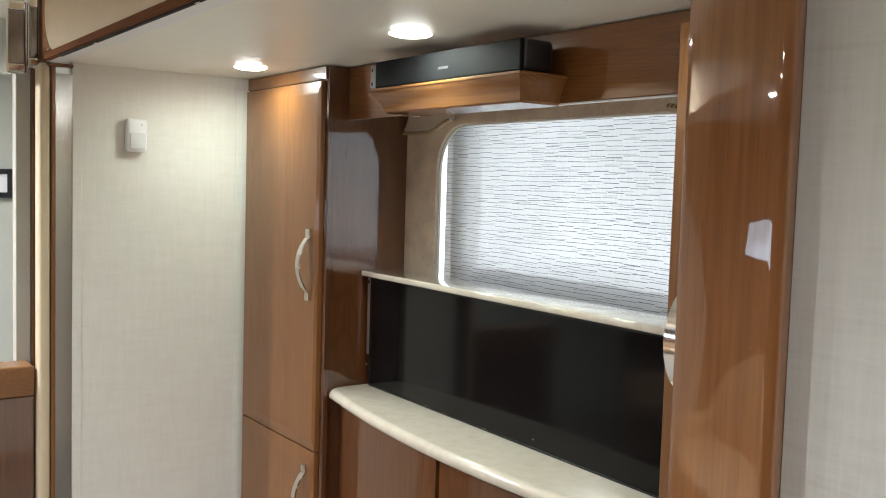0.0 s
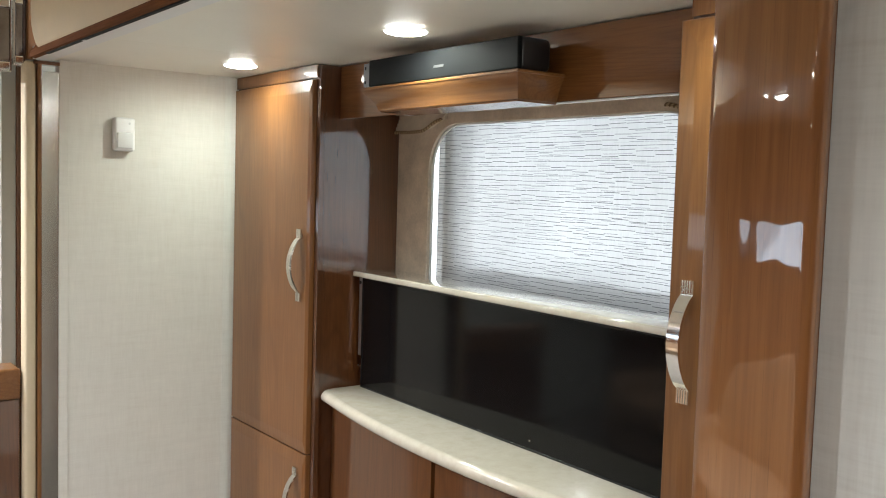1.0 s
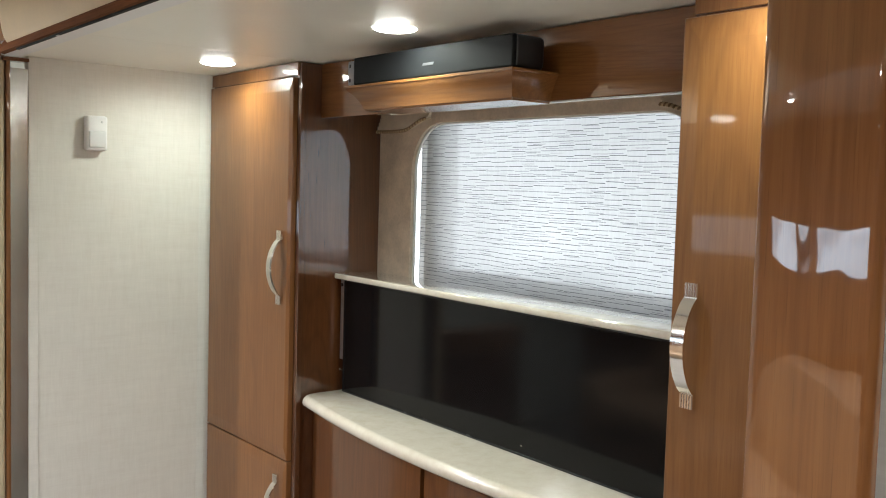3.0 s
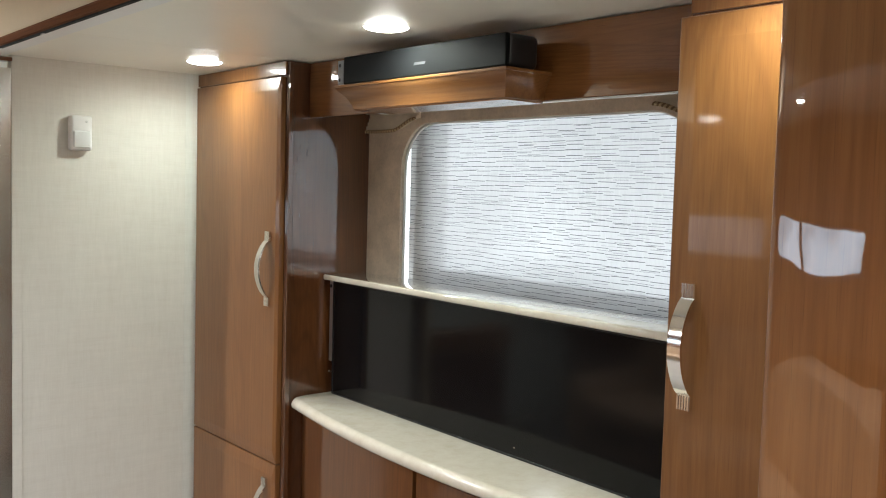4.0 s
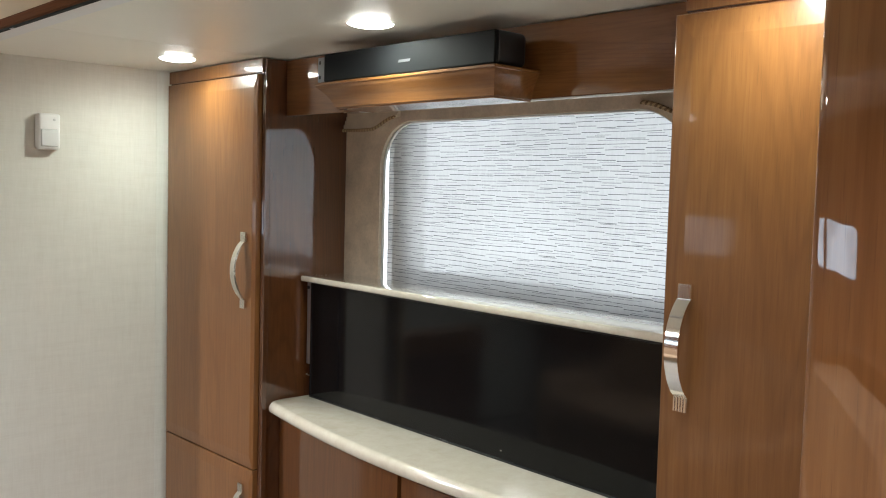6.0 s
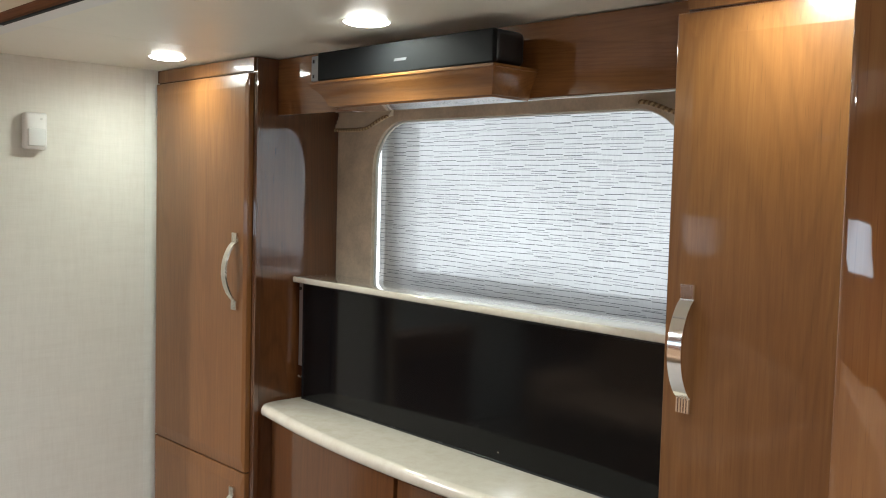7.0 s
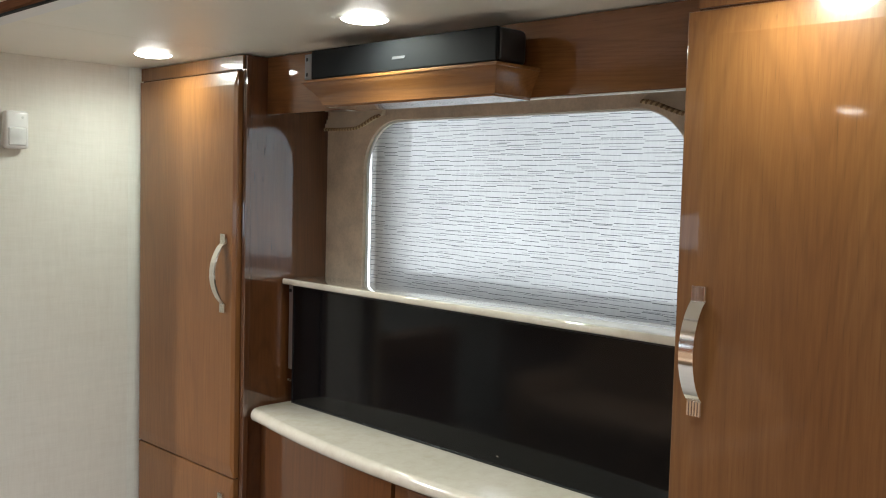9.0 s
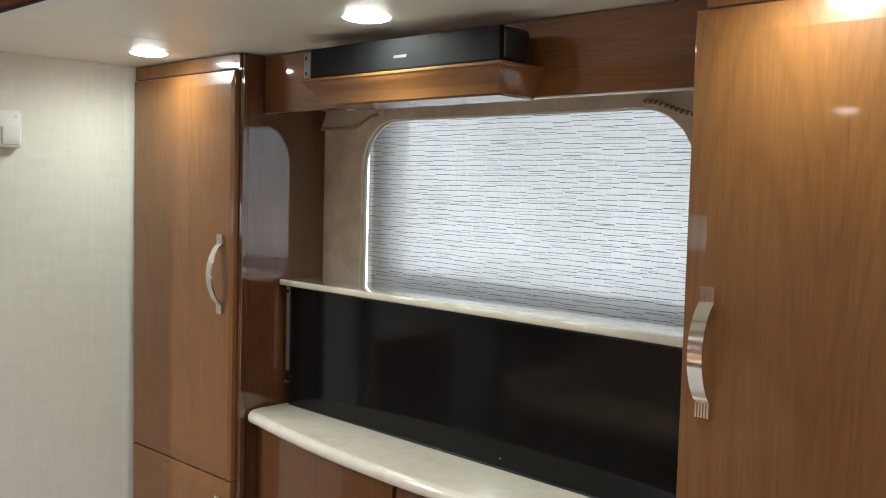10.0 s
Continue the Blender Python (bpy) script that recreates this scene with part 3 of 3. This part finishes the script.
bow_handle(up, 2.470, 1.180, 1.392, nickel, wide=0.022, label="bowed brushed nickel handle")
dn = slab_door(left, 2.421, 2.951, 0.10, 0.7285, cherry)
bow_handle(dn, 2.470, 0.472, 0.684, nickel, wide=0.022, label="bowed brushed nickel handle")
# this strip paints in the shade of the joint
part("seam", box(CARC_X - 0.0030, CARC_X - 0.0005, 2.425, 2.952, 0.7280, 0.7330), gap_shade, left, "dark strip for the shade between the doors")

right = thing("tall_cabinet", (1.45, 0.80, 0), "tall glossy cherry cabinet with one full door and a chrome handle", "cabinet", "tall cabinets")
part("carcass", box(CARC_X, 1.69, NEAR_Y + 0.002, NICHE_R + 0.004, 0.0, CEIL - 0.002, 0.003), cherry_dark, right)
part("fascia", box(CARC_X - 0.006, CARC_X - 0.0005, NEAR_Y + 0.004, NICHE_R + 0.002, 1.831, CEIL - 0.003, 0.001), cherry, right)
rd = slab_door(right, 0.530, 1.102, 0.10, 1.825, cherry, wide=0.040, side=0.036)
bow_handle(rd, 1.056, 1.169, 1.382, chrome)

# ---- bowed base cabinet and counter ----


def bow(y, off=0.0):
    return 1.232 + 0.150 * (y - 1.66) ** 2 + off


N = 36
ys = [NICHE_R + 0.006 + (2.411 - NICHE_R - 0.006) * i / N for i in range(N + 1)]


def bowed_slab(y0, y1, z0, z1, off, back, n=24, bm=None):
    yy = [y0 + (y1 - y0) * i / n for i in range(n + 1)]
    return prism([(bow(y, off), y) for y in yy] + [(back, y1), (back, y0)], "z", z0, z1, bm)


base = thing("base_cabinet", (1.5, 1.77, 0), "low bow-fronted cherry cabinet below a cream counter", "cabinet")
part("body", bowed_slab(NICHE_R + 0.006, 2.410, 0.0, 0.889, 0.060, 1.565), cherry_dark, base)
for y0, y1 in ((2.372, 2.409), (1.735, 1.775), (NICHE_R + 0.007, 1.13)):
    part("stile", bowed_slab(y0, y1, 0.08, 0.888, 0.046, bow((y0 + y1) / 2, 0.059), 6), cherry_base_dim, base)
for y0, y1 in ((1.782, 2.365), (1.137, 1.728)):
    d = bmesh.new()
    n = 24
    yy = [y0 + (y1 - y0) * i / n for i in range(n + 1)]
    prism([(bow(y, 0.040), y) for y in yy] + [(bow(y, 0.058), y) for y in yy[::-1]], "z", 0.10, 0.878, d)
    smooth(part("door", d, cherry_base_dim, base), 30)

counter = thing("countertop", (1.45, 1.77, 0.885), "cream solid-surface countertop with a bowed rounded front edge", "countertop")
k = bmesh.new()
prof = [(0.0, 0.9270)] + [(-0.017 * math.sin(radians(a)), 0.9100 + 0.017 * math.cos(radians(a))) for a in range(15, 181, 15)] + [(0.0, 0.8930)]
# the front edge's rounding follows the bow and turns in at the end
path = [(bow(y, 0.017), y) for y in ys if y < 2.345] + [(1.322, 2.372), (1.331, 2.384), (1.346, 2.391), (1.370, 2.394)]
rows = []
for i, (px, py) in enumerate(path):
    a, b = path[max(i - 1, 0)], path[min(i + 1, len(path) - 1)]
    d = Vector((b[0] - a[0], b[1] - a[1], 0)).normalized()
    out = Vector((-d.y, d.x, 0))
    rows.append([k.verts.new(Vector((px, py, q[1])) - out * q[0]) for q in prof])
for ra, rb in zip(rows, rows[1:]):
    for j in range(len(prof) - 1):
        k.faces.new((ra[j], ra[j + 1], rb[j + 1], rb[j]))
back_top = [k.verts.new((1.565, path[-1][1], 0.9270)), k.verts.new((1.565, path[0][1], 0.9270))]
back_low = [k.verts.new((1.565, path[-1][1], 0.8930)), k.verts.new((1.565, path[0][1], 0.8930))]
k.faces.new([r[0] for r in rows] + back_top)
k.faces.new([r[-1] for r in rows] + back_low)
k.faces.new((back_top[0], back_top[1], back_low[1], back_low[0]))
k.faces.new([*rows[0], back_low[1], back_top[1]])
k.faces.new([*rows[-1], back_low[0], back_top[0]])
smooth(part("slab", k, solid_surface, counter), 40)

# ---- television on its lift ----
LID = 1.272
tv = thing("television", (1.436, 2.374, 0.93), "large black television half risen from the counter under a stone lid", "television")
TX, TY0, TY1 = 1.436, 1.115, 2.374
part("screen", box(TX, TX + 0.004, TY0 + 0.006, TY1 - 0.007, 0.9325, LID - 0.024, 0.001), screen_black, tv, "dark glossy screen")
for nm, y0, y1, z0, z1 in (("bezel", TY0, TY0 + 0.006, 0.9272, LID - 0.0175), ("bezel", TY1 - 0.007, TY1, 0.9272, LID - 0.0175),
                           ("bezel", TY0 + 0.006, TY1 - 0.007, 0.9272, 0.9325), ("bezel", TY0 + 0.006, TY1 - 0.007, LID - 0.024, LID - 0.0175)):
    part(nm, box(TX - 0.0008, TX + 0.008, y0, y1, z0, z1, 0.0004, 1), bezel_black, tv)
part("back_housing", box(TX + 0.0085, TX + 0.055, TY0 + 0.004, TY1 - 0.004, 0.9285, LID - 0.0185, 0.004), black_plastic, tv)
# tiny bright chip that paints a reflected dot onto the screen
part("screen_glint", box(TX - 0.0010, TX - 0.0001, 1.600, 1.605, 0.950, 0.953), nickel, tv)
lid = smooth(part("lid", box(TX - 0.020, 1.555, TY0 - 0.010, TY1 + 0.026, LID - 0.0170, LID, 0.005, 3), polished_surface, tv, "polished cream stone lid"))
brk = part("bracket", box(TX + 0.001, TX + 0.005, TY1 + 0.0008, TY1 + 0.020, 1.02, LID - 0.0180, 0.001), aluminium, tv, "brushed aluminium lift bracket")
part("screw", prism([(TY1 + 0.012 + 0.005 * math.cos(a * math.tau / 14), LID - 0.034 + 0.005 * math.sin(a * math.tau / 14)) for a in range(14)], "x", TX - 0.002, TX + 0.0009), black_plastic, brk)
part("pin", box(TX + 0.001, TX + 0.006, TY1 + 0.001, TY1 + 0.022, 0.986, 0.991, 0.001), nickel, tv)
tv.rotation_euler = (0, 0, radians(-1.1))

# ---- window surround, blind, cornice ----
sur = setting("window_surround", holed(NICHE_R + 0.007, NICHE_L - 0.010, 0.925, CEIL - 0.004, round_rect(WY0, WY1, WZ0, WZ1, 0.13, 14), WALL_X, WALL_X + 0.010), suede, "beige suede board round the window, opening with rounded corners", "window surround")
edge = holed(WY0 - 0.004, WY1 + 0.004, WZ0 - 0.004, WZ1 + 0.004, round_rect(WY0 + 0.004, WY1 - 0.004, WZ0 + 0.004, WZ1 - 0.004, 0.127, 14), WALL_X + 0.0105, WALL_X + 0.018)
setting("window_bead", edge, trim_white, "white bead behind the surround's opening", "trim")
blind = thing("roller_blind", (1.655, 1.75, WZ0), "white translucent roller blind woven with short dark threads", "blind")
part("cloth", box(1.655, 1.6556, WY0 - 0.09, 2.309, 0.955, 1.775), blind_fabric, blind)
part("bottom_bar", box(1.651, 1.660, WY0 - 0.09, 2.309, 0.935, 0.954, 0.002), trim_white, blind)
part("roller", tube([(1.647, WY0 - 0.095, 1.790), (1.647, 2.308, 1.790)], 0.014, 14), trim_white, blind)

VAL_X, VAL_Z = 1.368, 1.7145
val = thing("valance", (1.42, 1.77, VAL_Z), "glossy cherry valance board with a moulded shelf over the window", "valance")
part("board", box(VAL_X, VAL_X + 0.022, NICHE_R + 0.006, NICHE_L - 0.0095, VAL_Z, CEIL - 0.003, 0.002), cherry_red_flat, val)
# white strip paints in the window's light on the board's bottom edge
part("lip", box(VAL_X + 0.001, VAL_X + 0.020, NICHE_R + 0.007, 2.08, VAL_Z - 0.0028, VAL_Z - 0.0005), trim_white, val, "thin white strip for the window's gleam on the underside")
SHELF_T, SX = 1.771, 1.236
# a mitred moulding: front and both ends step in towards the bottom
sh = bmesh.new()
loops = []
for z, d in ((SHELF_T, 0.001), (SHELF_T - 0.001, 0.0), (1.7650, 0.0), (1.7640, 0.002), (1.7590, 0.0035), (1.7520, 0.0075), (1.7430, 0.0125), (1.7320, 0.0170), (1.7200, 0.0205), (1.7130, 0.0215), (1.7120, 0.0235), (1.7085, 0.0245)):
    loops.append([sh.verts.new(c) for c in ((SX + d, 1.475 + d, z), (VAL_X - 0.001, 1.475 + d, z), (VAL_X - 0.001, 2.085 - 2.6 * d, z), (SX + d, 2.085 - 2.6 * d, z))])
for la, lb in zip(loops, loops[1:]):
    for q in range(4):
        sh.faces.new((la[q], la[(q + 1) % 4], lb[(q + 1) % 4], lb[q]))
sh.faces.new(loops[0])
sh.faces.new(loops[-1])
smooth(part("shelf", sh, cherry_red_flat, val, "moulded cherry shelf"), 25)

sb = thing("soundbar", (1.31, 1.79, SHELF_T), "long black soundbar with a dull steel end bracket, on the shelf", "soundbar")
SB0, SB1, SBX = 1.482, 2.056, 1.243
smooth(part("body", box(SBX + 0.006, SBX + 0.092, SB0, SB1, SHELF_T + 0.0008, 1.840, 0.012, 4), black_plastic, sb))
part("grille", box(SBX, SBX + 0.012, SB0 + 0.001, SB1 - 0.001, SHELF_T + 0.002, 1.8385, 0.003, 2), black_grille, sb, "charcoal metal grille")
part("logo", prism([(1.738, 1.7970), (1.776, 1.7970), (1.773, 1.8025), (1.735, 1.8025)], "x", SBX - 0.0012, SBX - 0.0002), dull_steel, sb, "small slanted silver badge")
eb = part("end_bracket", box(SBX + 0.002, SBX + 0.008, SB1 + 0.001, SB1 + 0.026, SHELF_T + 0.003, 1.832, 0.001), dull_steel, sb, "dull steel bracket")
part("flange", box(SBX + 0.008, SBX + 0.05, SB1 + 0.001, SB1 + 0.005, SHELF_T + 0.003, 1.832, 0.001), dull_steel, eb)
for zz in (1.785, 1.820):
    part("slot", box(SBX + 0.0012, SBX + 0.0019, SB1 + 0.014, SB1 + 0.020, zz - 0.004, zz + 0.004), gap_shade, eb)


def cornice(y0, y1, mirror):
    """A pleated cloth corner piece with a twisted rope along its swag."""
    c = thing("corner_swag", (WALL_X - 0.01, (y0 + y1) / 2, 1.683), "cream pleated cloth swag edged with twisted rope", "swag", "window swags")
    n = 24
    def low_edge(t):
        s = t if not mirror else 1 - t
        k = min(1.0, max(0.0, (s - 0.55) / 0.45))
        return 1.689 + 0.030 * k * k * (3 - 2 * k) - 0.0015 * math.sin(math.pi * min(1, s / 0.6))
    pts = [y0 + (y1 - y0) * i / n for i in range(n + 1)]
    for j in range(4):
        b = bmesh.new()
        f0, f1 = j / 4, (j + 1) / 4
        lo, hi = [], []
        for i, y in enumerate(pts):
            e = low_edge(i / n)
            top = 1.735
            lo.append((y, e + (top - e) * f0))
            hi.append((y, e + (top - e) * f1))
        prism(lo + hi[::-1], "x", WALL_X - 0.005 - 0.0045 * (3 - j), WALL_X - 0.0005, b)
        bmesh.ops.bevel(b, geom=[e for e in b.edges if all(v.co.x < WALL_X - 0.005 for v in e.verts)], offset=0.0015, segments=2, affect="EDGES")
        part("pleat", b, pleat_cloth, c)
    for ph in (0, 1):
        line = []
        m = 200
        for i in range(m + 1):
            t = i / m
            a = t * (y1 - y0) / 0.012 * math.tau + ph * math.pi
            line.append((WALL_X - 0.022 + 0.0024 * math.cos(a), y0 + (y1 - y0) * t, low_edge(t) - 0.003 + 0.0024 * math.sin(a)))
        smooth(part("rope_strand", tube(line, 0.0029, 6), rope_tan if ph else rope_brown, c), 60)
    return c


# left and right swags run up towards the window's middle
cornice(2.165, NICHE_L - 0.022, True)
cornice(NICHE_R + 0.012, 1.36, False)

# ---- sensor ----
sen = thing("alarm_sensor", (0.915, END_Y, 1.61), "small white plastic alarm sensor on the linen wall", "sensor")
smooth(part("housing", box(0.883, 0.946, END_Y - 0.034, END_Y - 0.0005, 1.608, 1.711, 0.008, 3), plastic_white, sen))
smooth(part("lens", box(0.890, 0.939, END_Y - 0.038, END_Y - 0.030, 1.616, 1.666, 0.004, 3), plastic_lens, sen, "milky curved lens"))
part("led", box(0.925, 0.931, END_Y - 0.0352, END_Y - 0.0335, 1.690, 1.696, 0.001), plastic_lens, sen)

# ---- ceiling lights ----


def puck(x, y, z, watts, colour):
    c = thing("ceiling_light", (x, y, z), "round lit recessed ceiling light with a white ring", "ceiling light", "ceiling lights")
    ring = bmesh.new()
    n = 40
    prof = [(0.0479, -0.001), (0.0482, -0.0022), (0.0495, -0.0022), (0.0506, -0.0014), (0.051, -0.0003)]
    loops = [[ring.verts.new((x + r * math.cos(i * math.tau / n), y + r * math.sin(i * math.tau / n), z + h)) for i in range(n)] for r, h in prof]
    for a, b in zip(loops, loops[1:]):
        for i in range(n):
            ring.faces.new((a[i], a[(i + 1) % n], b[(i + 1) % n], b[i]))
    smooth(part("ring", ring, trim_white, c), 60)
    dome = bmesh.new()
    bmesh.ops.create_uvsphere(dome, u_segments=32, v_segments=12, radius=0.0478)
    for v in dome.verts:
        v.co = Vector((x + v.co.x, y + v.co.y, z - 0.001 + v.co.z * (0.17 if v.co.z < 0 else 0.01)))
    smooth(part("lens", dome, lamp_lens, c, "glowing lens"))
    d = bpy.data.lights.new("lamp", "AREA")
    d.shape, d.size, d.energy, d.color, d.spread = "DISK", 0.07, watts, colour, radians(165)
    lamp = new("lamp", d)
    lamp.location = (0, 0, -0.012)
    lamp.parent = c
    return c


for y in (2.643, 1.769, 0.895):
    puck(1.160, y, CEIL, LAMP_WATTS, WARM)
for y in (2.594, 1.720, 0.846):
    puck(-1.000, y, CEIL, OPPOSITE_WATTS, COACH_WHITE)
# unseen coach ceiling lights, added to brighten the header and the near wall
for y, share in ((3.3, 1.3), (-0.9, 0.7)):
    puck(-0.25, y, HALL, COACH_FILL_WATTS * share, COACH_WHITE)
